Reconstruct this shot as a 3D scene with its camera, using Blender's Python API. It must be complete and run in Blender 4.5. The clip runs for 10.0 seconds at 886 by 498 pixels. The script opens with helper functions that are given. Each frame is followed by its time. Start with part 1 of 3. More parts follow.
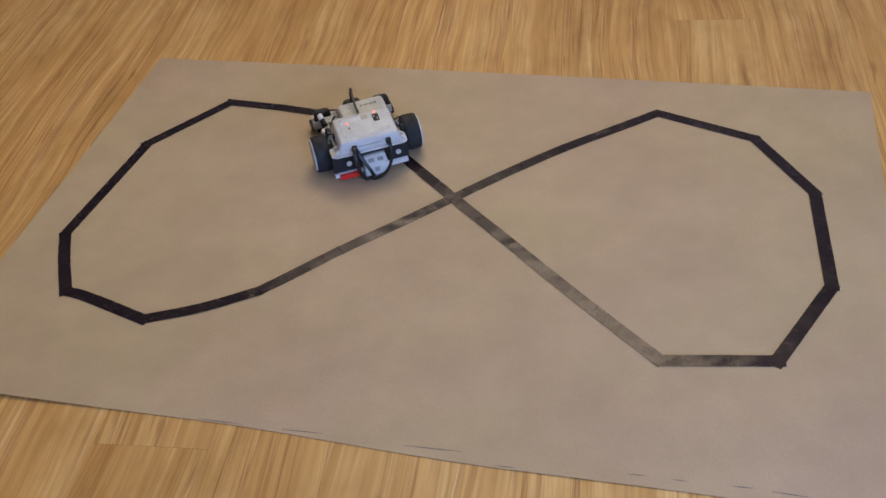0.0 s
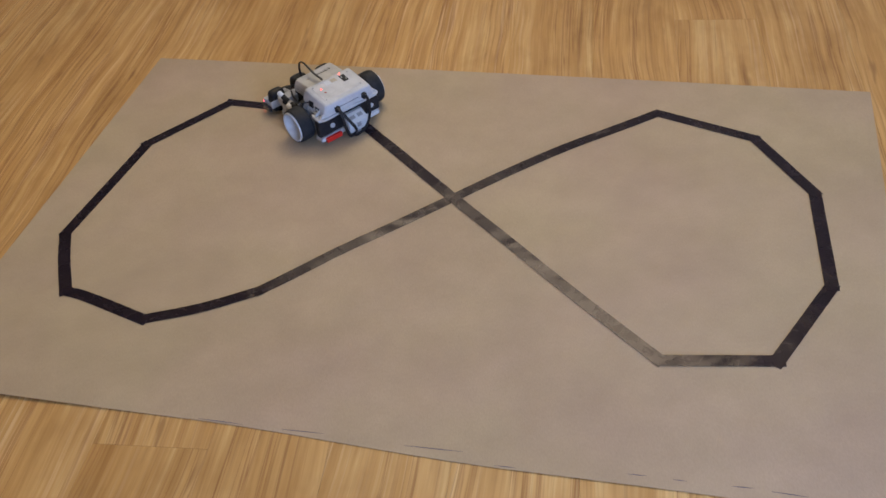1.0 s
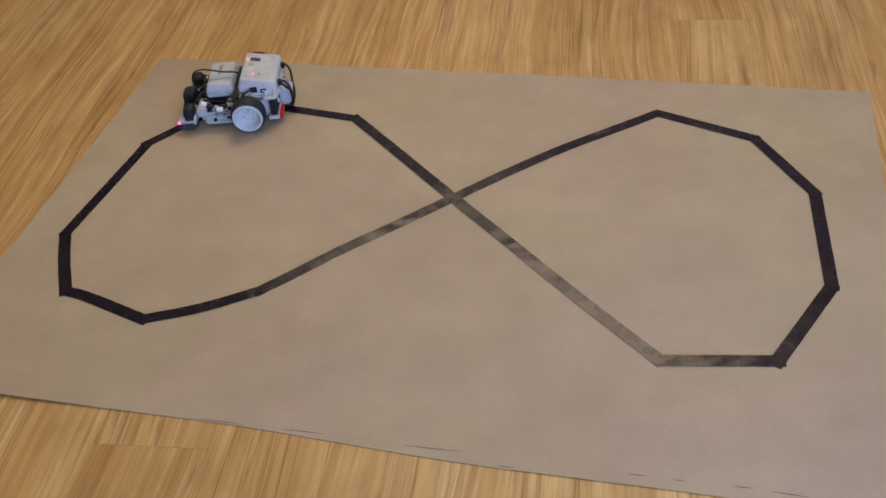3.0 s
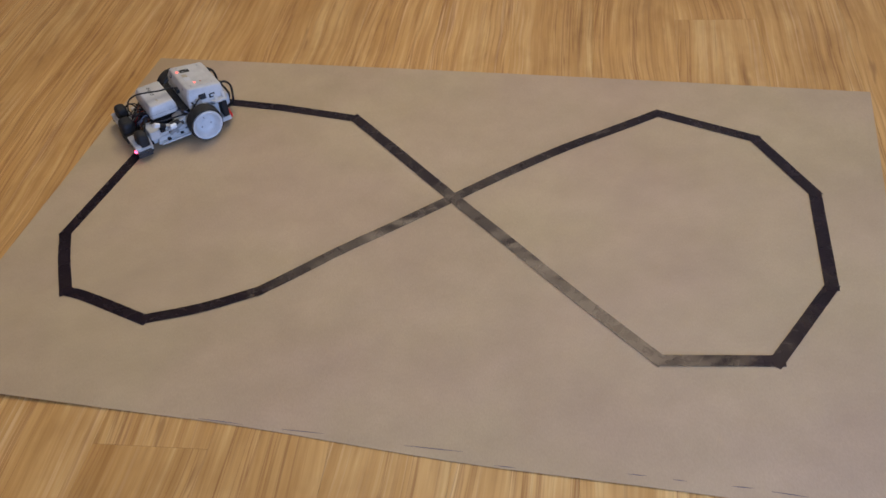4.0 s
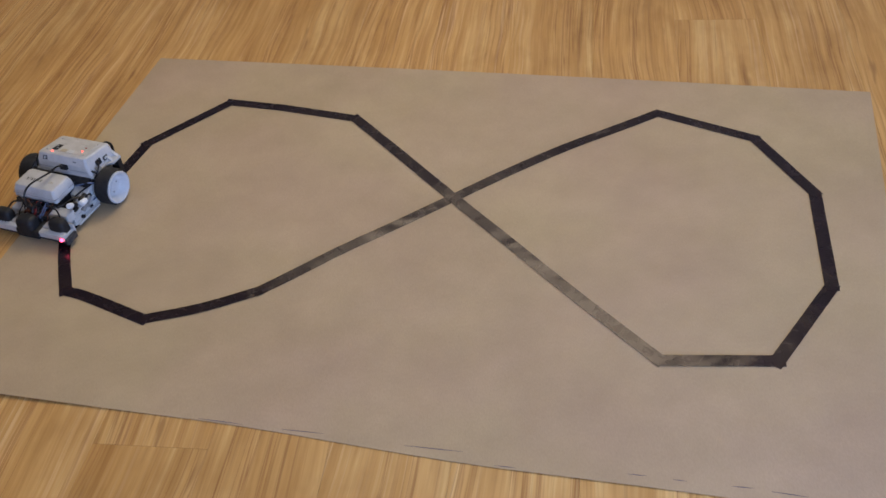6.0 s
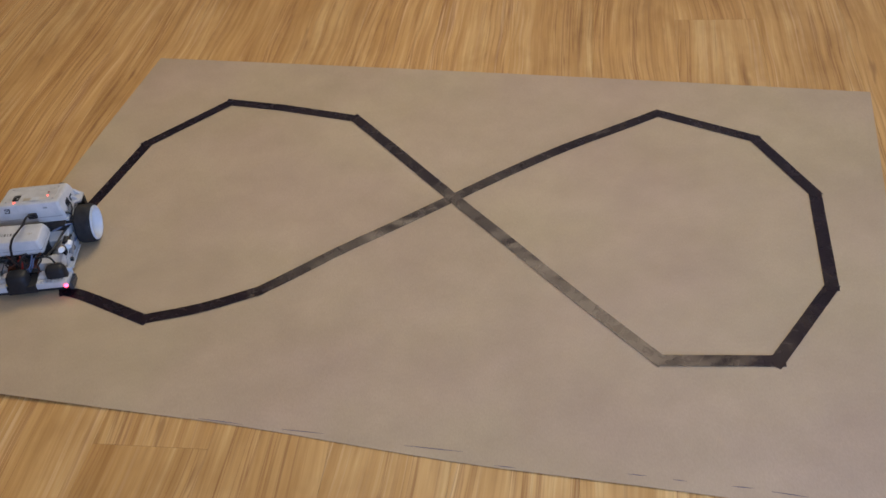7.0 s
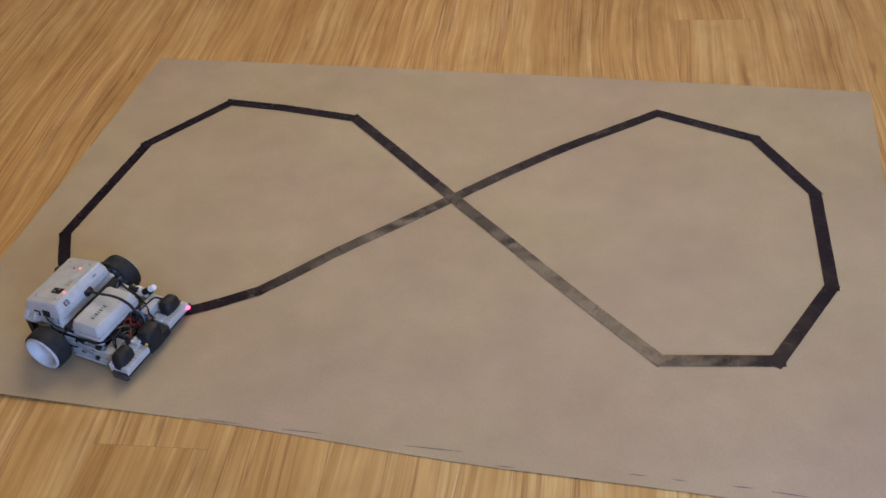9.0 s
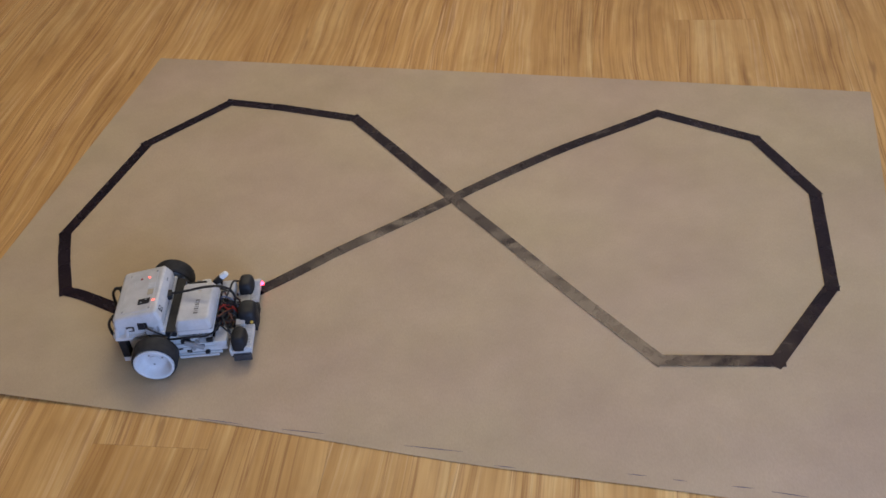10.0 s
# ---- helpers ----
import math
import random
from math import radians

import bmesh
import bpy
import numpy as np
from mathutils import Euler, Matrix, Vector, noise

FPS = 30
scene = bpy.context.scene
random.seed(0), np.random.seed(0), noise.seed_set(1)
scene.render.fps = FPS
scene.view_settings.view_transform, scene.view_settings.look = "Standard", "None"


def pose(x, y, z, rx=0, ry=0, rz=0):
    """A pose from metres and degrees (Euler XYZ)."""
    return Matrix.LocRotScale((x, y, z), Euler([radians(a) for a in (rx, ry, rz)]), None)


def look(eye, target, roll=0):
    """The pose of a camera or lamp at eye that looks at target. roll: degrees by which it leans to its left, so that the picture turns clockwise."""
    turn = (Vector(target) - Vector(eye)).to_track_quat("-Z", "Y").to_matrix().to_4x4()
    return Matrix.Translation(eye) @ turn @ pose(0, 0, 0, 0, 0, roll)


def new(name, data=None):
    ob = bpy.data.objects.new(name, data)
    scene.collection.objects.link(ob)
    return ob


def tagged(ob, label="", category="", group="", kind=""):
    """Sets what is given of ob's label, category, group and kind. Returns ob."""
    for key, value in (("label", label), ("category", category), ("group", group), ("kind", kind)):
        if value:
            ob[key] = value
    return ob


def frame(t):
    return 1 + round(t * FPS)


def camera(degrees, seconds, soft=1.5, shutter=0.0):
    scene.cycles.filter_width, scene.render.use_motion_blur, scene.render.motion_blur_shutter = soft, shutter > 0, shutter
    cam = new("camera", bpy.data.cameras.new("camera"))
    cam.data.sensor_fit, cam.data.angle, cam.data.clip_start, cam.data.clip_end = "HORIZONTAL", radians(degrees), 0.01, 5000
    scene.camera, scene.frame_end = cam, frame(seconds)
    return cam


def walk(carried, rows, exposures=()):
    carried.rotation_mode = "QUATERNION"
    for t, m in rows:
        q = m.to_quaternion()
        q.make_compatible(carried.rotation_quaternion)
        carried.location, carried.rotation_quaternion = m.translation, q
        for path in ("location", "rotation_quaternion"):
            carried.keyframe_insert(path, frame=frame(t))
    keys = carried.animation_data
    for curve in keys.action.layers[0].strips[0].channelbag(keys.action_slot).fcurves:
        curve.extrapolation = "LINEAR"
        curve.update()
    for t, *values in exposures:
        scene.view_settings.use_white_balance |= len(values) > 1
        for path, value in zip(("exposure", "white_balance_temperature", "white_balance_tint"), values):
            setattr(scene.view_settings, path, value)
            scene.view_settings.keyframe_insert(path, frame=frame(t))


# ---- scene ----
cam = camera(47.04, 10.0, soft=1.6)
TILT = radians(41.292)
EYE = Vector((0.0, 0.0, 0.9340))
VIEW = look(EYE, EYE + Vector((0, math.cos(TILT), -math.sin(TILT))), -6.373)
walk(cam, [(0.0, VIEW), (10.0, VIEW)], exposures=[(0.0, 0.0), (8.8, 0.0), (9.5, -0.05), (10.0, -0.05)])

# ---- light: a dim room with daylight from two windows ----
TURN = -11.4                     # the room and its planks lie turned by this much
ROOM = pose(0, 0, 0, 0, 0, TURN)
WEST, EAST, SOUTH, NORTH, HEIGHT, THICK = -2.3, 2.2, -1.0, 2.45, 2.5, 0.2

world = bpy.data.worlds.new("sky")
scene.world = world
world.use_nodes = True
wn = world.node_tree.nodes
sky = wn.new("ShaderNodeTexSky")
sky.sky_type, sky.sun_disc = "NISHITA", False
sky.sun_elevation, sky.sun_rotation = radians(35), radians(60)
world.node_tree.links.new(sky.outputs[0], wn["Background"].inputs[0])
wn["Background"].inputs[1].default_value = 0.08


def window_light(name, at, toward, w, h, watts, colour):
    lamp = bpy.data.lights.new(name, "AREA")
    lamp.shape, lamp.size, lamp.size_y = "RECTANGLE", w, h
    lamp.energy, lamp.color = watts, colour
    ob = new(name, lamp)
    ob.matrix_world = ROOM @ look(at, toward)
    return ob


# openings: centre along the wall, sill, width, height
SOUTH_WIN = (1.22, 0.15, 1.7, 1.25)
NORTH_WIN = (-0.25, 1.27, 1.28, 1.12)
window_light("daylight_south", (SOUTH_WIN[0], SOUTH - 0.02, SOUTH_WIN[1] + SOUTH_WIN[3] / 2), (SOUTH_WIN[0], 1, SOUTH_WIN[1] + SOUTH_WIN[3] / 2),
             SOUTH_WIN[2], SOUTH_WIN[3], 79, (0.392, 0.605, 1.15))
window_light("daylight_north", (NORTH_WIN[0], NORTH + 0.02, NORTH_WIN[1] + NORTH_WIN[3] / 2), (NORTH_WIN[0], 0, NORTH_WIN[1] + NORTH_WIN[3] / 2),
             NORTH_WIN[2], NORTH_WIN[3], 37, (1.0, 0.86, 0.60))


# ---- materials ----
class Mat:
    """A node material with a few short-hands."""

    def __init__(self, name, rough=0.5, metal=0.0):
        self.m = bpy.data.materials.new(name)
        self.m.use_nodes = True
        self.n, self.l = self.m.node_tree.nodes, self.m.node_tree.links
        self.b = self.n["Principled BSDF"]
        self.b.inputs["Roughness"].default_value = rough
        self.b.inputs["Metallic"].default_value = metal

    def coords(self, scale, shift=False):
        tc = self.n.new("ShaderNodeTexCoord")
        mp = self.n.new("ShaderNodeMapping")
        mp.inputs["Scale"].default_value = scale
        src = tc.outputs["Object"]
        if shift:
            info = self.n.new("ShaderNodeObjectInfo")
            comb = self.n.new("ShaderNodeCombineXYZ")
            mul = self.n.new("ShaderNodeMath")
            mul.operation = "MULTIPLY"
            mul.inputs[1].default_value = 37.0
            self.l.new(info.outputs["Random"], mul.inputs[0])
            for i in range(3):
                self.l.new(mul.outputs[0], comb.inputs[i])
            add = self.n.new("ShaderNodeVectorMath")
            add.operation = "ADD"
            self.l.new(src, add.inputs[0])
            self.l.new(comb.outputs[0], add.inputs[1])
            src = add.outputs[0]
        self.l.new(src, mp.inputs["Vector"])
        return mp.outputs[0]

    def noise(self, vec, scale, detail=3.0, rough=0.55, distort=0.0):
        t = self.n.new("ShaderNodeTexNoise")
        t.inputs["Scale"].default_value = scale
        t.inputs["Detail"].default_value = detail
        t.inputs["Roughness"].default_value = rough
        t.inputs["Distortion"].default_value = distort
        self.l.new(vec, t.inputs["Vector"])
        return t.outputs["Fac"]

    def ramp(self, fac, stops):
        r = self.n.new("ShaderNodeValToRGB")
        while len(r.color_ramp.elements) < len(stops):
            r.color_ramp.elements.new(0.5)
        for e, (p, c) in zip(r.color_ramp.elements, stops):
            e.position = p
            e.color = (*c, 1) if len(c) == 3 else c
        self.l.new(fac, r.inputs[0])
        return r.outputs[0]

    def mix(self, a, b, fac, how="MIX"):
        x = self.n.new("ShaderNodeMixRGB")
        x.blend_type = how
        for sock, v in ((x.inputs[0], fac), (x.inputs[1], a), (x.inputs[2], b)):
            if isinstance(v, (int, float)):
                sock.default_value = v
            elif isinstance(v, tuple):
                sock.default_value = (*v, 1)
            else:
                self.l.new(v, sock)
        return x.outputs[0]

    def math(self, how, a, b=0.0):
        x = self.n.new("ShaderNodeMath")
        x.operation = how
        for sock, v in ((x.inputs[0], a), (x.inputs[1], b)):
            if isinstance(v, (int, float)):
                sock.default_value = v
            else:
                self.l.new(v, sock)
        return x.outputs[0]

    def colour(self, c):
        if isinstance(c, tuple):
            self.b.inputs["Base Color"].default_value = (*c, 1)
        else:
            self.l.new(c, self.b.inputs["Base Color"])
        return self

    def rough(self, r):
        self.l.new(r, self.b.inputs["Roughness"])
        return self

    def bump(self, fac, strength, dist):
        b = self.n.new("ShaderNodeBump")
        b.inputs["Strength"].default_value, b.inputs["Distance"].default_value = strength, dist
        self.l.new(fac, b.inputs["Height"])
        self.l.new(b.outputs[0], self.b.inputs["Normal"])
        return self


def plastic(name, c, rough=0.42, vary=0.12, scale=60):
    """Moulded plastic with faint smudges."""
    m = Mat(name, rough)
    v = m.coords((1, 1, 1), True)
    n = m.noise(v, scale, 4)
    fine = m.noise(v, scale * 9, 2)
    dark = tuple(x * (1 - vary) for x in c)
    m.colour(m.mix(m.ramp(n, [(0.3, dark), (0.62, c)]), m.ramp(fine, [(0.25, (0.85, 0.85, 0.85)), (0.5, (1, 1, 1))]), 0.5, "MULTIPLY"))
    m.rough(m.ramp(n, [(0.3, (rough + 0.15,) * 3), (0.7, (rough - 0.08,) * 3)]))
    m.b.inputs["Specular IOR Level"].default_value = 0.35
    m.bump(fine, 0.08, 0.0004)
    return m.m


def laminate():
    """Honey-coloured wood with long streaky grain, offset from plank to plank."""
    m = Mat("laminate_wood", 0.45)
    v = m.coords((1, 1, 1), True)
    bend = m.noise(v, 2.2, 2)

    def stretched(sx, sy, detail, rough=0.6):
        mp = m.n.new("ShaderNodeMapping")
        mp.inputs["Scale"].default_value = (sx, sy, sx)
        add = m.n.new("ShaderNodeVectorMath")
        add.operation = "ADD"
        cb = m.n.new("ShaderNodeCombineXYZ")
        m.l.new(m.math("MULTIPLY", bend, 0.045), cb.inputs[0])
        m.l.new(v, add.inputs[0])
        m.l.new(cb.outputs[0], add.inputs[1])
        m.l.new(add.outputs[0], mp.inputs["Vector"])
        return m.noise(mp.outputs[0], 1.0, detail, rough)

    broad = stretched(13, 0.9, 3)
    streak = stretched(85, 3.2, 4, 0.65)
    fine = stretched(260, 5.0, 3)
    line = stretched(150, 1.8, 3)
    tone = m.ramp(m.math("ADD", m.math("MULTIPLY", broad, 0.42), m.math("MULTIPLY", streak, 0.58)),
                  [(0.34, (0.404, 0.208, 0.059)), (0.45, (0.500, 0.280, 0.090)), (0.54, (0.565, 0.333, 0.119)), (0.66, (0.668, 0.445, 0.190))])
    tone = m.mix(tone, m.ramp(fine, [(0.3, (0.80, 0.77, 0.72)), (0.6, (1, 1, 1))]), 0.35, "MULTIPLY")
    bunch = stretched(13, 0.7, 2)
    some = m.ramp(bunch, [(0.42, (0, 0, 0)), (0.58, (1, 1, 1))])
    rest = m.ramp(bunch, [(0.40, (1, 1, 1)), (0.52, (0, 0, 0))])
    tone = m.mix(tone, (0.23, 0.098, 0.030), m.mix(m.ramp(line, [(0.55, (0, 0, 0)), (0.70, (0.55, 0.55, 0.55))]), some, 1.0, "MULTIPLY"))
    tone = m.mix(tone, (0.74, 0.53, 0.30), m.mix(m.ramp(line, [(0.34, (0.45, 0.45, 0.45)), (0.46, (0, 0, 0))]), rest, 1.0, "MULTIPLY"))
    pin = stretched(300, 1.0, 2)
    tone = m.mix(tone, (0.24, 0.105, 0.034), m.mix(m.ramp(pin, [(0.58, (0, 0, 0)), (0.70, (0.42, 0.42, 0.42))]), some, 1.0, "MULTIPLY"))
    # hair-thin dark growth lines in bunches
    vein = stretched(95, 1.3, 3, 0.6)
    thin = m.ramp(m.math("ABSOLUTE", m.math("SUBTRACT", vein, 0.5)), [(0.0, (0.70, 0.70, 0.70)), (0.024, (0.28, 0.28, 0.28)), (0.05, (0, 0, 0))])
    bunch_2 = m.ramp(stretched(16, 1.1, 2), [(0.43, (0, 0, 0)), (0.57, (1, 1, 1))])
    tone = m.mix(tone, (0.26, 0.105, 0.030), m.mix(thin, bunch_2, 1.0, "MULTIPLY"))
    cloud = stretched(9, 4.5, 4, 0.65)
    tone = m.mix(tone, m.ramp(cloud, [(0.32, (0.82, 0.77, 0.70)), (0.50, (1, 1, 1)), (0.7, (1.08, 1.08, 1.09))]), 1.0, "MULTIPLY")
    fleck = stretched(48, 6.5, 2)
    tone = m.mix(tone, (0.20, 0.085, 0.027), m.ramp(fleck, [(0.66, (0, 0, 0)), (0.75, (0.5, 0.5, 0.5))]))
    info = m.n.new("ShaderNodeObjectInfo")
    tone = m.mix(tone, m.ramp(info.outputs["Random"], [(0.0, (0.97, 0.965, 0.955)), (0.5, (1, 1, 1)), (1.0, (1.03, 1.02, 1.0))]), 1.0, "MULTIPLY")
    m.colour(tone)
    m.rough(m.ramp(streak, [(0.3, (0.5, 0.5, 0.5)), (0.7, (0.36, 0.36, 0.36))]))
    m.b.inputs["Specular IOR Level"].default_value = 0.3
    m.bump(fine, 0.12, 0.0004)
    return m.m


def kraft():
    m = Mat("kraft_paper", 0.72)
    v = m.coords((1, 1, 1))
    cloud = m.noise(v, 5, 4)
    patch = m.noise(v, 17, 3)
    fibre = m.noise(m.coords((1, 0.35, 1)), 700, 3)
    c = m.ramp(cloud, [(0.3, (0.401, 0.305, 0.199)), (0.7, (0.458, 0.354, 0.237))])
    c = m.mix(c, m.ramp(patch, [(0.3, (0.93, 0.92, 0.90)), (0.7, (1.03, 1.02, 1.0))]), 0.8, "MULTIPLY")
    c = m.mix(c, m.ramp(m.noise(v, 2.6, 3), [(0.36, (1.02, 0.995, 1.055)), (0.64, (0.99, 1.005, 0.94))]), 1.0, "MULTIPLY")
    c = m.mix(c, m.ramp(fibre, [(0.25, (0.86, 0.85, 0.84)), (0.75, (1.06, 1.06, 1.06))]), 0.6, "MULTIPLY")
    m.colour(c)
    m.b.inputs["Specular IOR Level"].default_value = 0.35
    m.bump(m.math("ADD", m.math("MULTIPLY", patch, 3.0), fibre), 0.18, 0.0008)
    return m.m


def tape_black():
    """Black vinyl tape: stretched, dusty in places, with an uneven sheen."""
    m = Mat("black_vinyl_tape", 0.35)
    v = m.coords((1, 1, 1))
    dust = m.noise(v, 26, 4)
    rip = m.noise(v, 55, 3, 0.6, 0.8)
    m.colour(m.ramp(dust, [(0.35, (0.008, 0.0042, 0.0065)), (0.7, (0.014, 0.008, 0.012))]))
    m.rough(m.ramp(rip, [(0.3, (0.22, 0.22, 0.22)), (0.7, (0.30, 0.30, 0.30))]))
    wave = m.noise(v, 13, 2, 0.5, 0.3)
    m.bump(m.math("ADD", m.math("MULTIPLY", wave, 4.0), m.math("MULTIPLY", rip, 0.15)), 0.8, 0.0013)
    m.b.inputs["Specular IOR Level"].default_value = 0.31
    m.b.inputs["Specular Tint"].default_value = (1.0, 0.87, 0.90, 1)
    return m.m


def glow(name, c, strength):
    m = Mat(name, 0.3)
    m.colour(tuple(min(x, 0.9) for x in c))
    m.b.inputs["Emission Color"].default_value = (*c, 1)
    m.b.inputs["Emission Strength"].default_value = strength
    return m.m


def wall_paint(name, c):
    m = Mat(name, 0.85)
    v = m.coords((1, 1, 1))
    m.colour(m.ramp(m.noise(v, 3, 4), [(0.3, tuple(x * 0.95 for x in c)), (0.7, c)]))
    m.bump(m.noise(v, 350, 2), 0.1, 0.0006)
    return m.m


def clear_plastic(name, c):
    m = Mat(name, 0.18)
    v = m.coords((1, 1, 1), True)
    m.colour(m.ramp(m.noise(v, 150, 3), [(0.3, tuple(x * 0.8 for x in c)), (0.7, c)]))
    m.b.inputs["Transmission Weight"].default_value = 0.55
    m.b.inputs["IOR"].default_value = 1.45
    return m.m


WOOD = laminate()
PAPER = kraft()
TAPE = tape_black()
WHITE = plastic("white_plastic", (0.51, 0.505, 0.50), 0.42, 0.18, 42)
LIGHT = plastic("light_grey_plastic", (0.47, 0.485, 0.49), 0.38)
GREY = plastic("mid_grey_plastic", (0.24, 0.245, 0.25), 0.4)
BLACK = plastic("black_plastic", (0.012, 0.012, 0.014), 0.58, 0.3)
RUBBER = plastic("black_rubber", (0.017, 0.017, 0.019), 0.7, 0.3, 90)
CABLE = plastic("black_cable_jacket", (0.010, 0.010, 0.012), 0.4, 0.2)
BRIGHT = plastic("clean_white_plastic", (0.80, 0.80, 0.79), 0.35)
RIM = plastic("pale_rim_plastic", (0.54, 0.56, 0.58), 0.4)
RED = plastic("red_plastic", (0.62, 0.022, 0.014), 0.35)
REDWIRE = plastic("red_wire_jacket", (0.30, 0.022, 0.012), 0.45)
BLUEWIRE = plastic("blue_grey_wire_jacket", (0.10, 0.13, 0.22), 0.45)
BROWN = plastic("brown_copper_board", (0.13, 0.045, 0.025), 0.5, 0.3)
TAN = plastic("tan_label", (0.42, 0.37, 0.28), 0.5)
YELLOW = plastic("yellow_contact", (0.65, 0.42, 0.06), 0.35)
SMOKE = clear_plastic("smoky_clear_plastic", (0.09, 0.095, 0.11))
PRINT = plastic("dark_print", (0.10, 0.095, 0.09), 0.6)
PEN_AND_SHADE = plastic("pen_and_shade_line", (0.17, 0.14, 0.15), 0.7)
SEE_RED = glow("red_indicator", (1.0, 0.10, 0.07), 3.5)
LAMP_RED = glow("bright_red_diode", (1.0, 0.06, 0.14), 6.5)
PLASTER = wall_paint("beige_wall_paint", (0.42, 0.36, 0.30))
CEILING = wall_paint("white_ceiling_paint", (0.80, 0.78, 0.74))


# ---- mesh helpers ----
def part(name, bm, material, parent=None, label="", smooth=False):
    """Links a bmesh as one mesh object, under a thing or a part."""
    me = bpy.data.meshes.new(name)
    bmesh.ops.recalc_face_normals(bm, faces=bm.faces)
    bm.to_mesh(me)
    bm.free()
    me.materials.append(material)
    if smooth:
        for p in me.polygons:
            p.use_smooth = True
        me.set_sharp_from_angle(angle=radians(38))
    ob = new(name, me)
    ob.parent = parent
    if label:
        ob["label"] = label
    return ob


def add_box(bm, x0, x1, y0, y1, z0, z1, bevel=0.0, segments=2):
    r = bmesh.ops.create_cube(bm, size=1.0, matrix=Matrix.Translation(((x0 + x1) / 2, (y0 + y1) / 2, (z0 + z1) / 2)) @ Matrix.Diagonal((x1 - x0, y1 - y0, z1 - z0, 1)))
    if bevel:
        edges = list({e for v in r["verts"] for e in v.link_edges})
        bmesh.ops.bevel(bm, geom=edges, offset=bevel, segments=segments, profile=0.6, affect="EDGES")
    return bm


def box(x0, x1, y0, y1, z0, z1, bevel=0.0, segments=2):
    return add_box(bmesh.new(), x0, x1, y0, y1, z0, z1, bevel, segments)


def loft(sections, bevel=0.0, segments=2):
    """A closed body through rings of points, capped at both ends."""
    bm = bmesh.new()
    rings = [[bm.verts.new(p) for p in s] for s in sections]
    n = len(rings[0])
    for a, b in zip(rings, rings[1:]):
        for i in range(n):
            bm.faces.new((a[i], a[(i + 1) % n], b[(i + 1) % n], b[i]))
    bm.faces.new(rings[0])
    bm.faces.new(list(reversed(rings[-1])))
    bmesh.ops.recalc_face_normals(bm, faces=bm.faces)
    if bevel:
        sharp = [e for e in bm.edges if len(e.link_faces) == 2 and e.calc_face_angle() > 0.2]
        bmesh.ops.bevel(bm, geom=sharp, offset=bevel, segments=segments, profile=0.6, affect="EDGES")
    return bm


def lathe(profile, steps=40, axis="Y"):
    """Turns (radius, height) pairs round an axis; the profile is closed."""
    bm = bmesh.new()
    rings = []
    for k in range(steps):
        a = 2 * math.pi * k / steps
        c, s = math.cos(a), math.sin(a)
        rings.append([bm.verts.new((r * c, h, r * s) if axis == "Y" else (r * c, r * s, h) if axis == "Z" else (h, r * c, r * s)) for r, h in profile])
    n = len(profile)
    for k in range(steps):
        a, b = rings[k], rings[(k + 1) % steps]
        for i in range(n):
            bm.faces.new((a[i], b[i], b[(i + 1) % n], a[(i + 1) % n]))
    return bm


def smooth_line(points, per=6):
    """Catmull-Rom through the points."""
    p = [Vector(q) for q in points]
    p = [2 * p[0] - p[1], *p, 2 * p[-1] - p[-2]]
    out = []
    for i in range(1, len(p) - 2):
        for k in range(per):
            t = k / per
            out.append(0.5 * (2 * p[i] + (p[i + 1] - p[i - 1]) * t + (2 * p[i - 1] - 5 * p[i] + 4 * p[i + 1] - p[i + 2]) * t * t
                              + (3 * p[i] - p[i - 1] - 3 * p[i + 1] + p[i + 2]) * t ** 3))
    return out + [p[-2]]


def tube(points, radius, sides=8, per=6, flat=1.0):
    """A cable along a smooth line through the points; flat widens it sideways."""
    line = smooth_line(points, per)
    rings = []
    normal = Vector((0.3, 1, 0.2)).normalized()
    for i, q in enumerate(line):
        d = (line[min(i + 1, len(line) - 1)] - line[max(i - 1, 0)]).normalized()
        normal = (normal - d * normal.dot(d)).normalized()
        other = d.cross(normal)
        rings.append([q + normal * (radius * flat * math.cos(2 * math.pi * k / sides)) + other * (radius * math.sin(2 * math.pi * k / sides)) for k in range(sides)])
    return loft(rings)


def add_beam(bm, start, n, axis, pitch=0.008, w=0.0074, t=0.0074):
    """A studless beam of n holes from start, running along axis ('x' or 'y'); the holes go through the other level axis, or up for 'up'."""
    sides = 8
    for k in range(n):
        c = Vector(start) + (Vector((pitch * k, 0, 0)) if axis == "x" else Vector((0, pitch * k, 0)))
        half = pitch / 2
        square, circle = [], []
        for j in range(sides):
            a = 2 * math.pi * (j + 0.5) / sides
            ca, sa = math.cos(a), math.sin(a)
            m = max(abs(ca), abs(sa))
            square.append((half * ca / m, w / 2 * sa / m))
            circle.append((0.0025 * ca, 0.0025 * sa))
        rows = {}
        for side in (-1, 1):
            for nm, ring in (("o", square), ("i", circle)):
                vs = []
                for a, b in ring:
                    p = c + (Vector((a, side * t / 2, b)) if axis == "x" else Vector((side * t / 2, a, b)))
                    vs.append(bm.verts.new(p))
                rows[nm, side] = vs
        for j in range(sides):
            q = (j + 1) % sides
            bm.faces.new((rows["o", -1][j], rows["o", -1][q], rows["i", -1][q], rows["i", -1][j]))
            bm.faces.new((rows["o", 1][j], rows["i", 1][j], rows["i", 1][q], rows["o", 1][q]))
            bm.faces.new((rows["i", -1][j], rows["i", -1][q], rows["i", 1][q], rows["i", 1][j]))
            bm.faces.new((rows["o", -1][j], rows["o", 1][j], rows["o", 1][q], rows["o", -1][q]))
    return bm


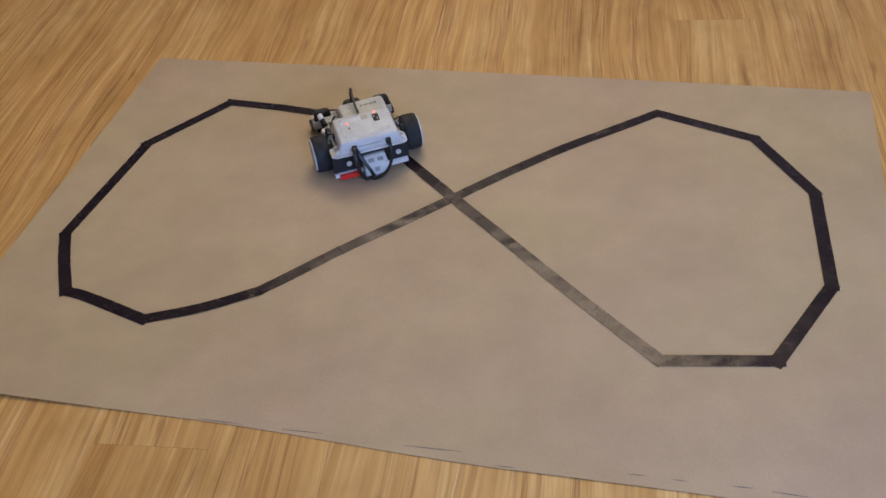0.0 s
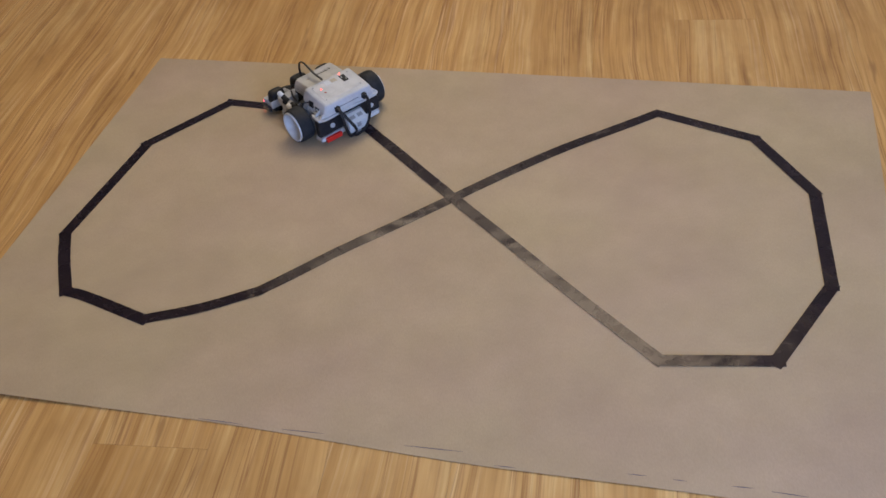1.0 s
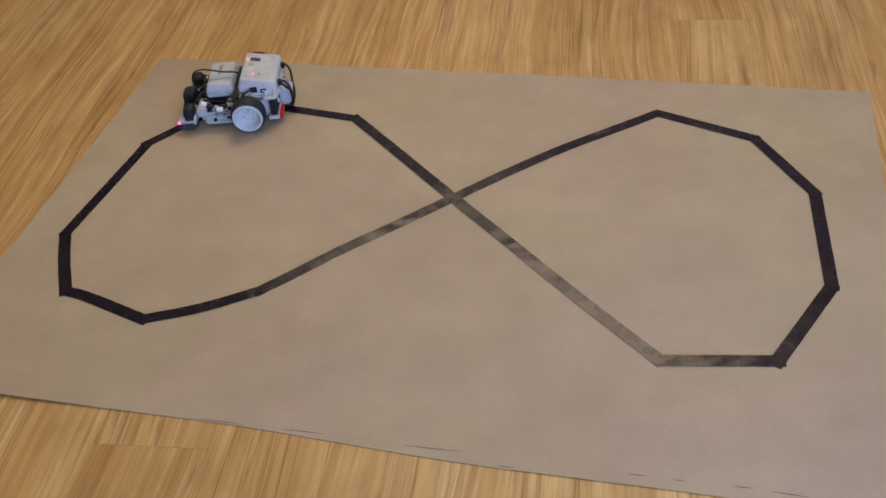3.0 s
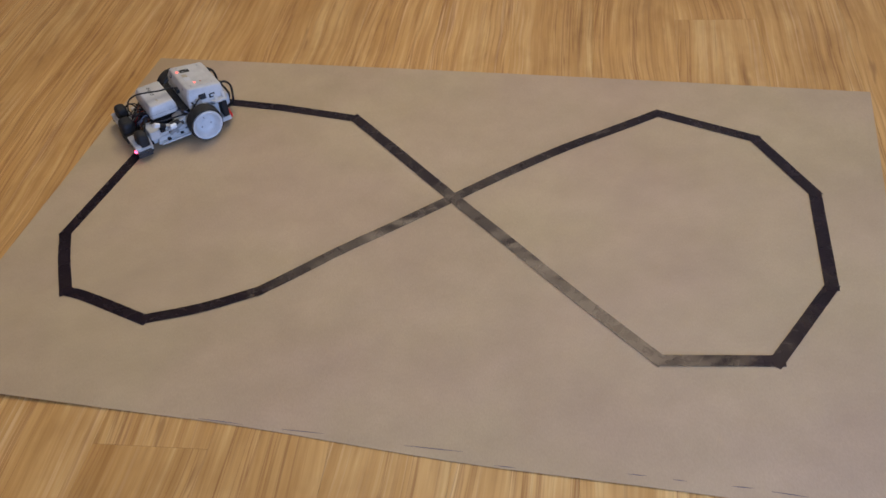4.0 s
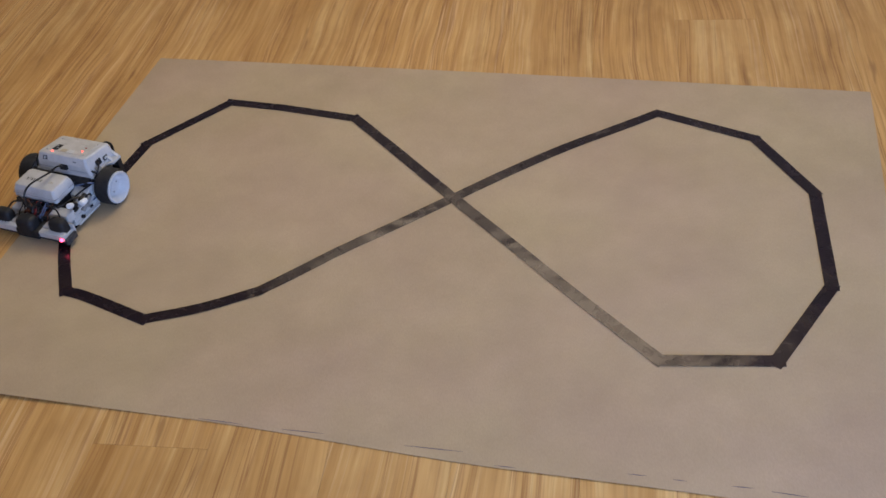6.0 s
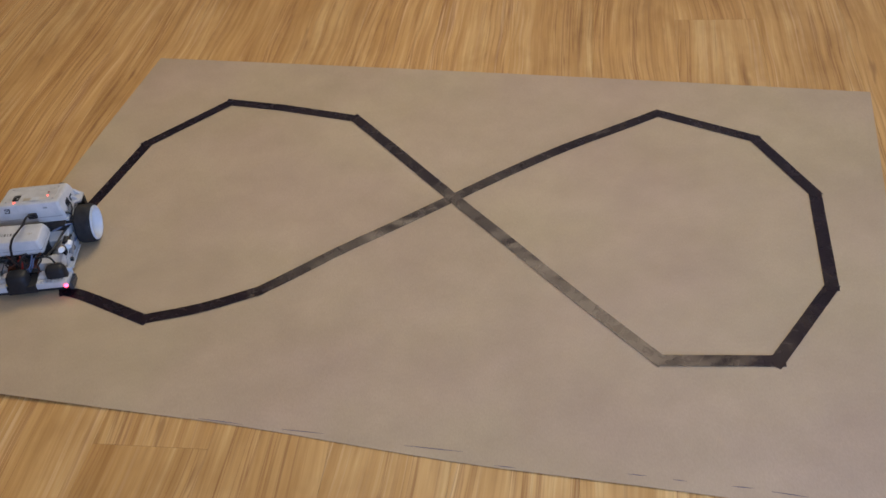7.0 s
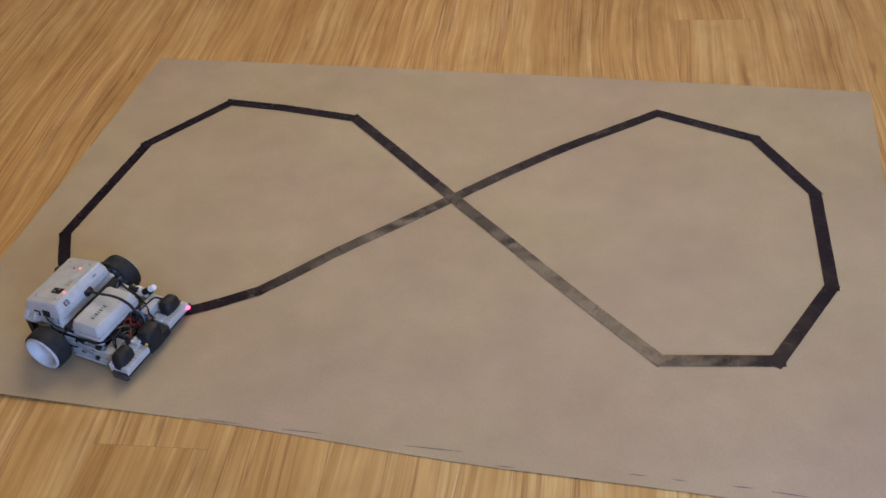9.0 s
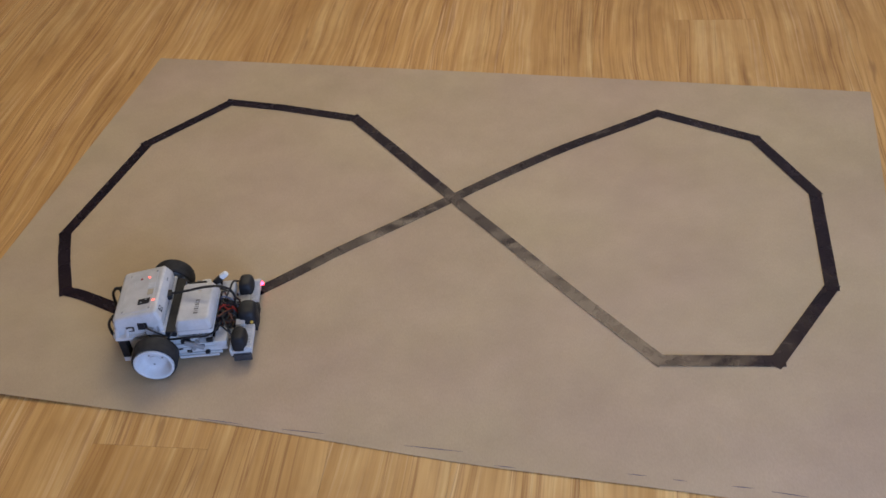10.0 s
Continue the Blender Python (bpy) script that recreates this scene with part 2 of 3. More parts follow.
# ---- the room ----
def room_mesh(name, boxes, material, label, category):
    bm = bmesh.new()
    for b in boxes:
        add_box(bm, *b)
    ob = part(name, bm, material)
    ob.matrix_world = ROOM
    return tagged(ob, label, category, kind="structure")


def wall_with_window(name, win, lo, hi):
    cx, sill, w, h = win
    a, b = cx - w / 2, cx + w / 2
    x0, x1 = WEST - THICK, EAST + THICK
    return room_mesh(name, [(x0, a, lo, hi, -0.01, HEIGHT), (b, x1, lo, hi, -0.01, HEIGHT), (a, b, lo, hi, -0.01, sill), (a, b, lo, hi, sill + h, HEIGHT)],
                     PLASTER, "plain beige painted wall with a window opening", "wall")


wall_with_window("wall_south", SOUTH_WIN, SOUTH - THICK, SOUTH)
wall_with_window("wall_north", NORTH_WIN, NORTH, NORTH + THICK)
room_mesh("wall_west", [(WEST - THICK, WEST, SOUTH, NORTH, -0.01, HEIGHT)], PLASTER, "plain beige painted wall of the room", "wall")
room_mesh("wall_east", [(EAST, EAST + THICK, SOUTH, NORTH, -0.01, HEIGHT)], PLASTER, "plain beige painted wall of the room", "wall")
room_mesh("ceiling", [(WEST - THICK, EAST + THICK, SOUTH - THICK, NORTH + THICK, HEIGHT, HEIGHT + 0.15)], CEILING, "plain white painted ceiling", "ceiling")

# ---- the robot ----
MM = 0.001


def mm(*v):
    return tuple(x * MM for x in v)


def mbox(x0, x1, y0, y1, z0, z1, bevel=0.8, segments=2):
    return box(*mm(x0, x1, y0, y1, z0, z1), bevel * MM, segments)


def disc(centre, radius, depth, axis, steps=20, bevel=0.0):
    """A short round peg."""
    c = Vector(mm(*centre))
    r, d = radius * MM, depth * MM
    b = bevel * MM
    prof = [(0.00002, -d / 2), (r, -d / 2), (r, d / 2 - b), (r - b, d / 2), (0.00002, d / 2)] if b else [(0.00002, -d / 2), (r, -d / 2), (r, d / 2), (0.00002, d / 2)]
    bm = lathe(prof, steps, axis)
    bmesh.ops.translate(bm, verts=bm.verts, vec=c)
    return bm


WHEEL_Y = {1: 70.6, -1: -73.6}


def build_wheel(robot, side):
    """A deep-dished pale rim in a wide black tyre; side +1 is the robot's left."""
    def thin(*rows):
        return [(r * 0.9333, h * 0.95) for r, h in rows]
    hub = lathe([mm(r, side * h) for r, h in thin((3.5, -10), (8.5, -10), (9.5, -8.5), (9.5, -3), (20.5, -3), (21.5, -11), (23.5, -12), (25.7, -12), (25.7, 0), (10, 0), (10, -1.5), (3.5, -1.5))], 40)
    wheel = part("wheel", hub, GREY, robot, "dark grey wheel hub with a pale rim and black tyre", True)
    rim = part("rim", lathe([mm(r, side * h) for r, h in thin((0.1, 1.0), (9, 1.0), (13.5, 0.8), (16.2, 1.8), (18.6, 5.0), (21.6, 11.2), (22.8, 13.0), (24.0, 13.7), (25.4, 13.6), (26.4, 13.0), (26.8, 11.6), (26.4, 9.5), (25.8, 8), (25.8, 0.2), (0.1, 0.2))], 48), RIM, wheel,
               "pale bluish-white dished plastic rim", True)
    tyre = lathe([mm(r, side * h) for r, h in thin((26.0, -12.4), (26.8, -13.4), (28.4, -13.2), (29.6, -11.8), (30, -9), (30, 4.5), (29.6, 8.2), (28.6, 11.0), (27.6, 11.4), (26.5, 9.3), (26.0, 8.2))], 56)
    part("tyre", tyre, RUBBER, wheel, "wide black rubber tyre", True)
    for k in range(6):
        a = math.pi * k / 3 + 0.2
        bm = mbox(8.6, 19.8, -0.9, 0.9, -4.0, 4.0, 0.3, 1)
        bmesh.ops.transform(bm, matrix=Matrix.Rotation(-a, 4, "Y") @ Matrix.Translation(mm(0, side * -6.6, 0)) @ Matrix.Rotation(radians(90), 4, "X"), verts=bm.verts)
        part("spoke", bm, LIGHT, wheel)
    part("hub_cap", disc((0, side * 1.6, 0), 6.2, 1.6, "Y", 24), RIM, rim)
    # three holes in the dish, their shade put in as grey discs
    for k in range(3):
        a = 2 * math.pi * k / 3 + 0.4
        part("axle_hole", disc((9.4 * math.cos(a), side * 0.9, 9.4 * math.sin(a)), 1.5, 0.8, "Y", 12), GREY, rim)
    return wheel


def build_case(robot):
    """The controller's white case: tapered sides, sloped front edge, flared foot."""
    def ring(z, x0, x1, y):
        c = 3
        pts = [(x0 + c, -y), (x1 - c, -y), (x1, -y + c), (x1, y - c), (x1 - c, y), (x0 + c, y), (x0, y - c), (x0, -y + c)]
        return [mm(a, b, z) for a, b in pts]
    def lean(pts, k):
        return [(x, y, z + k * x) for x, y, z in pts]
    # the top leans down towards the back
    body = loft([ring(50.5, -49, 12.5, 50), lean(ring(70, -49, 12.5, 46.5), 0.08), lean(ring(81.6, -48.5, 8.0, 43.5), 0.175), lean(ring(83.2, -46, 5.0, 41), 0.175)], 0.8 * MM)
    case = part("controller_case", body, WHITE, robot, "scuffed white plastic controller case", True)
    # raised lid panel
    def on_top(bm):
        for v in bm.verts:
            v.co.z += 0.175 * v.co.x + 0.0005
        return bm
    part("lid_panel", on_top(mbox(-40, 0, -36, 36, 82.3, 83.3, 0.5)), WHITE, case)
    button = part("slide_switch", on_top(mbox(-18.5, -3, -25, -15.5, 83.1, 84.3, 0.6)), BLACK, case, "black rectangular switch with worn white marks")
    for x, y in ((-15.5, -22.5), (-9.5, -18.6)):
        part("switch_mark", on_top(mbox(x, x + 2.4, y, y + 1.3, 84.2, 84.6, 0.1)), LIGHT, button)
    part("indicator_light", on_top(disc((-11.5, 24.5, 83.5), 1.5, 1.6, "Z", 14, 0.4)), SEE_RED, case, "glowing red indicator")
    part("indicator_light", on_top(disc((1.6, -20.5, 83.3), 1.5, 1.8, "Z", 14, 0.4)), SEE_RED, case, "glowing red indicator")
    part("unlit_indicator", on_top(disc((-21.5, 23.5, 83.4), 1.5, 1.2, "Z", 14, 0.3)), REDWIRE, case, "unlit dark red indicator")
    part("label_plate", on_top(mbox(-9, -1, -9, 1, 83.2, 83.7, 0.2)), TAN, case, "faded tan label")
    # a bright highlight on the lid, put in as a pale plate
    part("label_plate", on_top(mbox(-10, 0, 3, 13, 83.2, 83.75, 0.2)), RIM, case, "pale plate standing in for a highlight on the lid")
    for x, y, w in ((-24, -20, 9), (-30, 8, 12), (2.2, 4, 16), (-36, -30, 6), (-34, 26, 7)):
        part("moulded_rib", on_top(mbox(x, x + 1.0, y, y + w, 83.0, 83.6, 0.2)), LIGHT, case)
    for x, y in ((-37, -33), (-37, 33), (-2, 33.5), (-2, -33.5)):
        part("case_screw", on_top(disc((x, y, 83.2), 1.3, 0.9, "Z", 10)), GREY, case)
    # sloped-front details
    tilt = Matrix.Translation(mm(10.2, 0, 76.4)) @ Matrix.Rotation(radians(65), 4, "Y")
    for nm, y, w, d, mat, lab in (("socket", -30, 7.5, 7, BLACK, "black square socket"), ("slot", 24, 6, 2.6, GREY, "")):
        bm = mbox(-d / 2, d / 2, y - w / 2, y + w / 2, -0.6, 0.7, 0.3)
        bmesh.ops.transform(bm, matrix=tilt, verts=bm.verts)
        ob = part(nm, bm, mat, case, lab)
        if nm == "socket":
            bm = lathe([mm(r, h) for r, h in ((1.2, 0.5), (2.4, 0.5), (2.4, 1.0), (1.2, 1.0))], 16, "Z")
            bmesh.ops.transform(bm, matrix=tilt @ Matrix.Translation(mm(0, y, 0)), verts=bm.verts)
            part("socket_ring", bm, LIGHT, ob)
    part("front_plug", mbox(11, 17, -2, 10, 62, 70, 1.0), BLACK, case, "black cable plug")
    part("seam", mbox(12.0, 12.8, -45, 45, 60, 60.8, 0.1), GREY, case)
    # side openings: a port, its inner shade put in as a black block, with a flap and a loop of thin cable, and a
    # shallow socket
    for side in (1, -1):
        slope = Matrix.Translation(mm(-6, side * 48.1, 60.5)) @ Matrix.Rotation(radians(side * 10), 4, "X")

        def on_side(bm):
            bmesh.ops.transform(bm, matrix=slope, verts=bm.verts)
            return bm
        port = part("side_port", on_side(mbox(-12, 0, -0.9, 0.9, -1, 9, 0.4)), BLACK, case, "open cable port, its inner shade painted black")
        flap = mbox(-5, 5, -0.8, 0.8, -9, 0, 0.4)
        bmesh.ops.transform(flap, matrix=Matrix.Translation(mm(3, side * 2.4, 2)) @ Matrix.Rotation(radians(side * 24), 4, "X"), verts=flap.verts)
        part("port_flap", on_side(flap), GREY, port, "hinged grey port flap")
        socket_frame = part("side_socket", on_side(mbox(-27, -17, -0.6, 0.6, -3, 4.5, 0.5)), BLACK, case, "small dark socket")
        part("socket_insert", on_side(mbox(-24.8, -19.4, -0.9, 0.9, -1.2, 2.6, 0.3)), LIGHT, socket_frame)
        part("side_slot", on_side(mbox(11, 14, -0.6, 0.6, -8, 2, 0.4)), GREY, case)
        for z in (-6.5, -9.0):
            part("moulded_rib", on_side(mbox(-34, -14, -0.5, 0.9, z, z + 0.9, 0.2)), LIGHT, case)
        part("port_cable", tube([mm(*q) for q in ((-8, side * 46, 66), (-7, side * 53, 68), (2, side * 57, 64), (8, side * 55, 56), (12, side * 51, 48), (20, side * 46, 44))], 1.1 * MM, 8), CABLE, case,
             "thin black cable from the side port", True)
    # foot that flares over the wheels
    foot = [(-51.5, -50), (-47, -57), (-28, -57), (-23, -51.5), (13.5, -51.5), (13.5, 51.5), (-23, 51.5), (-28, 60), (-47, 60), (-51.5, 52)]
    part("foot_plate", loft([[mm(x, y, z) for x, y in foot] for z in (50.0, 54.0)], 0.7 * MM), WHITE, case, "", True)
    for side in (1, -1):
        for x in (-47, -34):
            fin = [[mm(px, side * y, z) for y, z in ((47.5, 53.8), (56.5, 53.8), (47.5, 63))] for px in (x, x + 4)]
            part("corner_rib", loft(fin, 0.4 * MM), WHITE, case)
    # rear edge notches
    for y in (-27, 25):
        part("rear_notch", mbox(-50.2, -47.5, y - 3.4, y + 3.4, 57, 66, 0.5), BLACK, case)
    part("rear_groove", mbox(-49.6, -48.0, -18, 18, 62, 63, 0.1), GREY, case)
    return case


def build_battery(robot):
    def ring(z, x0, x1, y0, y1, c=3):
        pts = [(x0 + c, y0), (x1 - c, y0), (x1, y0 + c), (x1, y1 - c), (x1 - c, y1), (x0 + c, y1), (x0, y1 - c), (x0, y0 + c)]
        return [mm(a, b, z) for a, b in pts]
    body = loft([ring(43, 27.5, 72, -50, 26), ring(46, 26.5, 73, -51, 27), ring(58, 27.5, 72, -49.5, 25.5), ring(65.2, 30, 69, -47, 23), ring(66.2, 32, 67, -45, 21)], 0.8 * MM)
    bat = part("battery_case", body, WHITE, robot, "white plastic battery case with faded dark print", True)
    # a printed word too worn to read, crossed by the cable
    y = -35.0
    for w in (2.2, 1.0, 2.6, 1.4, 2.4, 1.2, 2.0):
        part("print_bar", mbox(49.8, 55.2, y, y + w, 66.0, 66.36, 0.0), PRINT, bat)
        y += w + 2.1
    for y, w in ((4.5, 1.0), (7.0, 1.6), (10.2, 1.0)):
        part("print_bar", mbox(50.5, 54.5, y, y + w, 66.0, 66.36, 0.0), TAN, bat, "nearly rubbed-off print")
    part("seam", mbox(26.8, 72.8, -50.6, 26.6, 51.0, 51.6, 0.1), GREY, bat)
    # it sits a little askew
    bat.matrix_local = pose(0, -0.009, 0.0450, -1.5, 0, 0) @ pose(0, 0.009, -0.0456)
    return bat


def build_sensor(robot, x, y, w, d, top, wire, base=19):
    def ring(z, i):
        a, b = d / 2 - i, w / 2 - i
        out = []
        for k in range(24):
            c, n = math.cos(math.pi * k / 12), math.sin(math.pi * k / 12)
            out.append(mm(x + a * math.copysign(abs(c) ** 0.6, c), y + b * math.copysign(abs(n) ** 0.6, n), z))
        return out
    s = part("line_sensor", loft([ring(base, 0), ring(top - 9, 0.2), ring(top - 5, 0.9), ring(top - 2.2, 2.4), ring(top - 0.6, 4.6), ring(top, 7.0)]), BLACK, robot, "black rounded line sensor on the front bar", True)
    part("lens", disc((x, y, base - 1.5), 3.0, 4, "Z", 14), GREY, s)
    part("sensor_wire", tube([mm(*p) for p in wire], 1.3 * MM, 8), CABLE, s, "thin black sensor wire", True)
    return s


def build_robot():
    robot = new("line_following_robot")
    tagged(robot, "small white two-wheeled robot with black cables following the taped line", "robot")
    wheels = []
    for side in (1, -1):
        w = build_wheel(robot, side)
        w.location = mm(0, WHEEL_Y[side], 28)
        wheels.append(w)
        part("axle", disc((0, side * 48, 30), 2.6, 40, "Y", 12), GREY, robot)
        # drive motor beside the case
        m = loft([[mm(x, side * y, z) for x, z in ((-34, 18), (36, 14), (40, 20), (40, 36), (20, 44), (-34, 44))] for y in (20, 51)], 1.6 * MM)
        motor = part("drive_motor", m, LIGHT, robot, "light grey geared drive motor", True)
        part("motor_cap", disc((0, side * 51.5, 31), 11, 4, "Y", 24, 0.6), GREY, motor)
    build_case(robot)
    build_battery(robot)
    # chassis of studless beams
    for side in (1, -1):
        part("chassis_rail", rail(side), LIGHT, robot, "light grey grooved side rail")
        part("chassis_beam", add_beam(bmesh.new(), mm(32, side * 46.5, 33), 5, "x"), WHITE, robot, "white beam with round holes")
        part("side_panel", mbox(28, 76, side * 50 - 2, side * 50 + 2, 10, 30, 0.8), LIGHT, robot)
        part("side_pin", disc((44, side * 55, 23), 3.0, 4, "Y", 14, 0.5), GREY, robot)
        part("side_pin", disc((60, side * 55, 14), 3.0, 4, "Y", 14, 0.5), BLACK, robot)
    for side in (1, -1):
        # shade in the frame's gaps, put in as black blocks
        for x0, x1, z0, z1 in ((30, 41, 31.5, 37), (46, 58, 24, 28.5), (62, 70, 31, 36), (34, 40, 14, 18)):
            y0, y1 = sorted((side * 49.5, side * 54.6))
            part("frame_gap", mbox(x0, x1, y0, y1, z0, z1, 0.4, 1), BLACK, robot)
        strut = mbox(-13, 13, -1.6, 1.6, -3, 3, 0.6)
        bmesh.ops.transform(strut, matrix=Matrix.Translation(mm(46, side * 56.0, 29)) @ Matrix.Rotation(radians(28), 4, "Y"), verts=strut.verts)
        part("side_strut", strut, GREY, robot, "slanting grey strut")
        part("side_ledge", mbox(24, 74, *sorted((side * 52, side * 58)), 8, 11.5, 0.7), LIGHT, robot)
        part("wheel_cable", tube([mm(*q) for q in ((30, side * 30, 46), (22, side * 50, 50), (14, side * 56, 40), (18, side * 57, 26), (30, side * 54, 22))], 1.2 * MM, 8), BLUEWIRE if side > 0 else CABLE, robot,
             "thin motor cable beside the wheel", True)
    part("chassis_plate", mbox(-36, 84, -46, 46, 9, 16, 1.0), LIGHT, robot)
    part("centre_block", mbox(16, 74, -34, 24, 16, 42, 1.2), BLACK, robot, "black frame block under the battery")
    part("cross_beam", mbox(13.5, 26, -50, 48, 42, 52, 1.0), BLACK, robot, "black cross beam between the two white cases")
    part("front_block", mbox(70, 88, 18, 53, 20, 36, 2.2, 3), WHITE, robot, "white rounded front block")
    part("front_block", mbox(70, 86, -54, -26, 14, 30, 2.2, 3), WHITE, robot, "white rounded front block")
    part("circuit_board", mbox(72, 90, -24, 16, 30, 33, 0.4), BROWN, robot, "brown circuit board behind the sensors")
    for y in (-16, -4, 8):
        part("socket_block", mbox(76, 84, y - 4, y + 4, 33, 39, 0.6), BLACK, robot)

    # rear end
    part("rear_beam", mbox(-45.5, -36, -57, 61, 18.5, 49.8, 1.4, 3), BLACK, robot, "black rear cross beam with white pegs")
    for y in (36, -41):
        part("peg", lathe_at([(1.2, -1.5), (4.2, -1.5), (4.2, 1.6), (3.4, 2.4), (1.6, 2.4), (1.2, 1.2)], (-46, y, 32.5), "X", -1), WHITE, robot, "round white peg", True)
    part("rear_step", mbox(-47, -30, -55, 60, 9, 17, 1.0), WHITE, robot, "white stepped plate under the rear beam")
    part("rear_step", mbox(-45, -30, -56, -22, 17, 21, 0.8), WHITE, robot)
    part("red_brick", mbox(-52, -42, 24, 53, 7.5, 16, 0.7), RED, robot, "red plastic brick")
    caster = part("caster_housing", loft([[mm(x, y, z) for x, y in ((x0, y0), (-42, y0), (-42, y1), (x0, y1))] for z, x0, y0, y1 in
                                          ((6, -56, -18, 13), (12, -63, -21, 16), (29, -64, -21, 16), (42, -51, -19, 13))], 1.6 * MM), LIGHT, robot,
                  "light grey caster housing with dark sockets", True)
    for y in (-10, 4):
        bm = mbox(-3, 3, y - 4.5, y + 4.5, -1, 1.2, 0.4)
        bmesh.ops.transform(bm, matrix=Matrix.Translation(mm(-57, 0, 36)) @ Matrix.Rotation(radians(-41), 4, "Y"), verts=bm.verts)
        part("socket", bm, GREY, caster)
    part("latch", mbox(-65, -61, -6, 1, 19, 27, 0.6), GREY, caster)
    part("caster_ball", ball((-54, -2, 7.5), 7.5), GREY, caster, "grey metal caster ball", True)
    for pts in (((-51, 25, 64), (-60, 27, 64), (-67, 28, 54), (-68, 26, 36), (-67, 20, 14), (-62, 12, 6), (-57, 2, 8)),
                ((-51, -27, 64), (-57, -28, 62), (-62, -28, 50), (-63, -25, 30), (-65, -14, 12), (-64, 2, 5), (-61, 12, 7)),
                ((-51, 22, 58), (-57, 20, 52), (-63, 14, 38), (-67, 8, 24), (-64, 4, 12), (-58, 2, 11))):
        part("rear_cable", tube([mm(*p) for p in pts], 1.9 * MM, 8, 6, 1.4), CABLE, robot, "black cable looping down behind", True)
    part("cable_plug", mbox(-55, -48, 21, 29, 57, 66, 1.2), BLACK, robot)
    part("cable_plug", mbox(-55, -48, -31, -24, 57, 67, 1.2), BLACK, robot)

    # front sensor bar
    bar = mbox(92, 117, -65, 63, 13, 20, 0.7)
    for y0, y1 in ((-65, -22), (20, 63)):
        add_box(bar, *mm(108, 118, y0, y1), *mm(20, 24), 0.5 * MM)
        for k in range(int((y1 - y0) / 5)):
            y = y0 + 2.6 + k * 5.0
            add_box(bar, *mm(109.5, 116.6, y - 1.5, y + 1.5), *mm(23.8, 25.4), 0.4 * MM, 1)
    part("sensor_bar", bar, WHITE, robot, "white studded bar carrying the sensors")
    part("bar_underside", mbox(90, 114, -62, 60, 6, 13, 0.8), BLACK, robot)
    part("bar_centre", mbox(90, 119.5, -21, 19, 9, 23, 1.2), BLACK, robot, "black middle of the sensor bar")
    for side in (1, -1):
        part("end_block", mbox(94, 117, *sorted((side * 64 - 0.7, side * 69 - 0.7)), 6, 17, 1.6, 3), SMOKE, robot, "smoky clear plastic end block")
        part("bar_arm", mbox(84, 96, side * 30 - 5, side * 30 + 5, 14, 22, 0.8), LIGHT, robot)
        # white tray wall round the outer sensor
        y0, y1 = sorted((side * 36, side * 65 - 0.8))
        part("tray_wall", mbox(90.4, 92.6, y0, y1, 13, 27, 0.5), WHITE, robot)
        # ribbed block between the sensors
        y0, y1 = (20, 32) if side > 0 else (-36.5, -22)
        block = part("ribbed_block", mbox(94, 107.6, y0, y1, 20, 25.5, 0.6), WHITE, robot, "small white ribbed block")
        for k in range(4):
            part("rib", mbox(95 + k * 3.2, 96.4 + k * 3.2, y0 + 1, y1 - 1, 25.3, 27.0, 0.3, 1), WHITE, block)
    part("diode", ball((118.3, 60.0, 17.0), 2.9), LAMP_RED, robot, "bright red diode on the bar's end", True)
    build_sensor(robot, 101.5, 46.5, 28, 20, 41.5, [(93, 46, 39), (88, 38, 47), (84, 22, 45), (78, 10, 40)])
    build_sensor(robot, 108.5, -5.0, 31, 24, 41.5, [(97, -1, 40), (91, 0, 48), (84, 0, 45), (78, -2, 38)], 10)
    build_sensor(robot, 102.5, -51.0, 28, 20, 41.5, [(93, -48, 39), (87, -40, 46), (80, -22, 44), (76, -10, 40)])
    part("contact", ball((114.0, -19.5, 25.4), 2.4), YELLOW, robot, "small yellow contact", True)
    part("contact_housing", mbox(95, 106, -27, -17, 26, 31, 0.8), WHITE, robot)
    # plugs on the left front
    p = part("plug_body", rod((60, 49, 37), (71, 52, 44.5), 4.4), BLACK, robot, "black plug body with a white tip", True)
    part("plug_tip", rod((69.5, 51.6, 44), (78, 53.6, 49.5), 4.3), BRIGHT, p, "white plug tip", True)
    p = part("plug_body", rod((36, 49, 36), (50, 49, 36), 5.0), BLACK, robot, "", True)
    part("plug_tip", rod((43, 53, 34), (54, 53.5, 34), 5.0), BRIGHT, p, "white plug tip", True)
    part("plug_body", rod((52, -49, 33), (70, -49, 30), 4.0), GREY, robot, "", True)

    # cables over and round the cases
    part("top_cable", tube([mm(*p) for p in ((15, 4, 68), (23, 0, 73), (42, 0, 75), (62, -1, 79.5), (80, -3, 81), (93, -4, 75), (98, -4, 60), (94, -3, 47), (84, -2, 40))], 1.3 * MM, 8, 6, 1.5), CABLE, robot,
         "flat black cable laid over the battery case", True)
    part("side_cable", tube([mm(*p) for p in ((8, 46, 62), (6, 54, 56), (14, 53, 47), (34, 44, 43), (60, 38, 41), (78, 30, 40))], 1.5 * MM), CABLE, robot, "black side cable", True)
    part("side_cable", tube([mm(*p) for p in ((-10, -50, 56), (0, -55, 47), (20, -53, 41), (44, -53, 42), (66, -50, 40), (80, -30, 40))], 1.4 * MM), CABLE, robot, "black side cable", True)
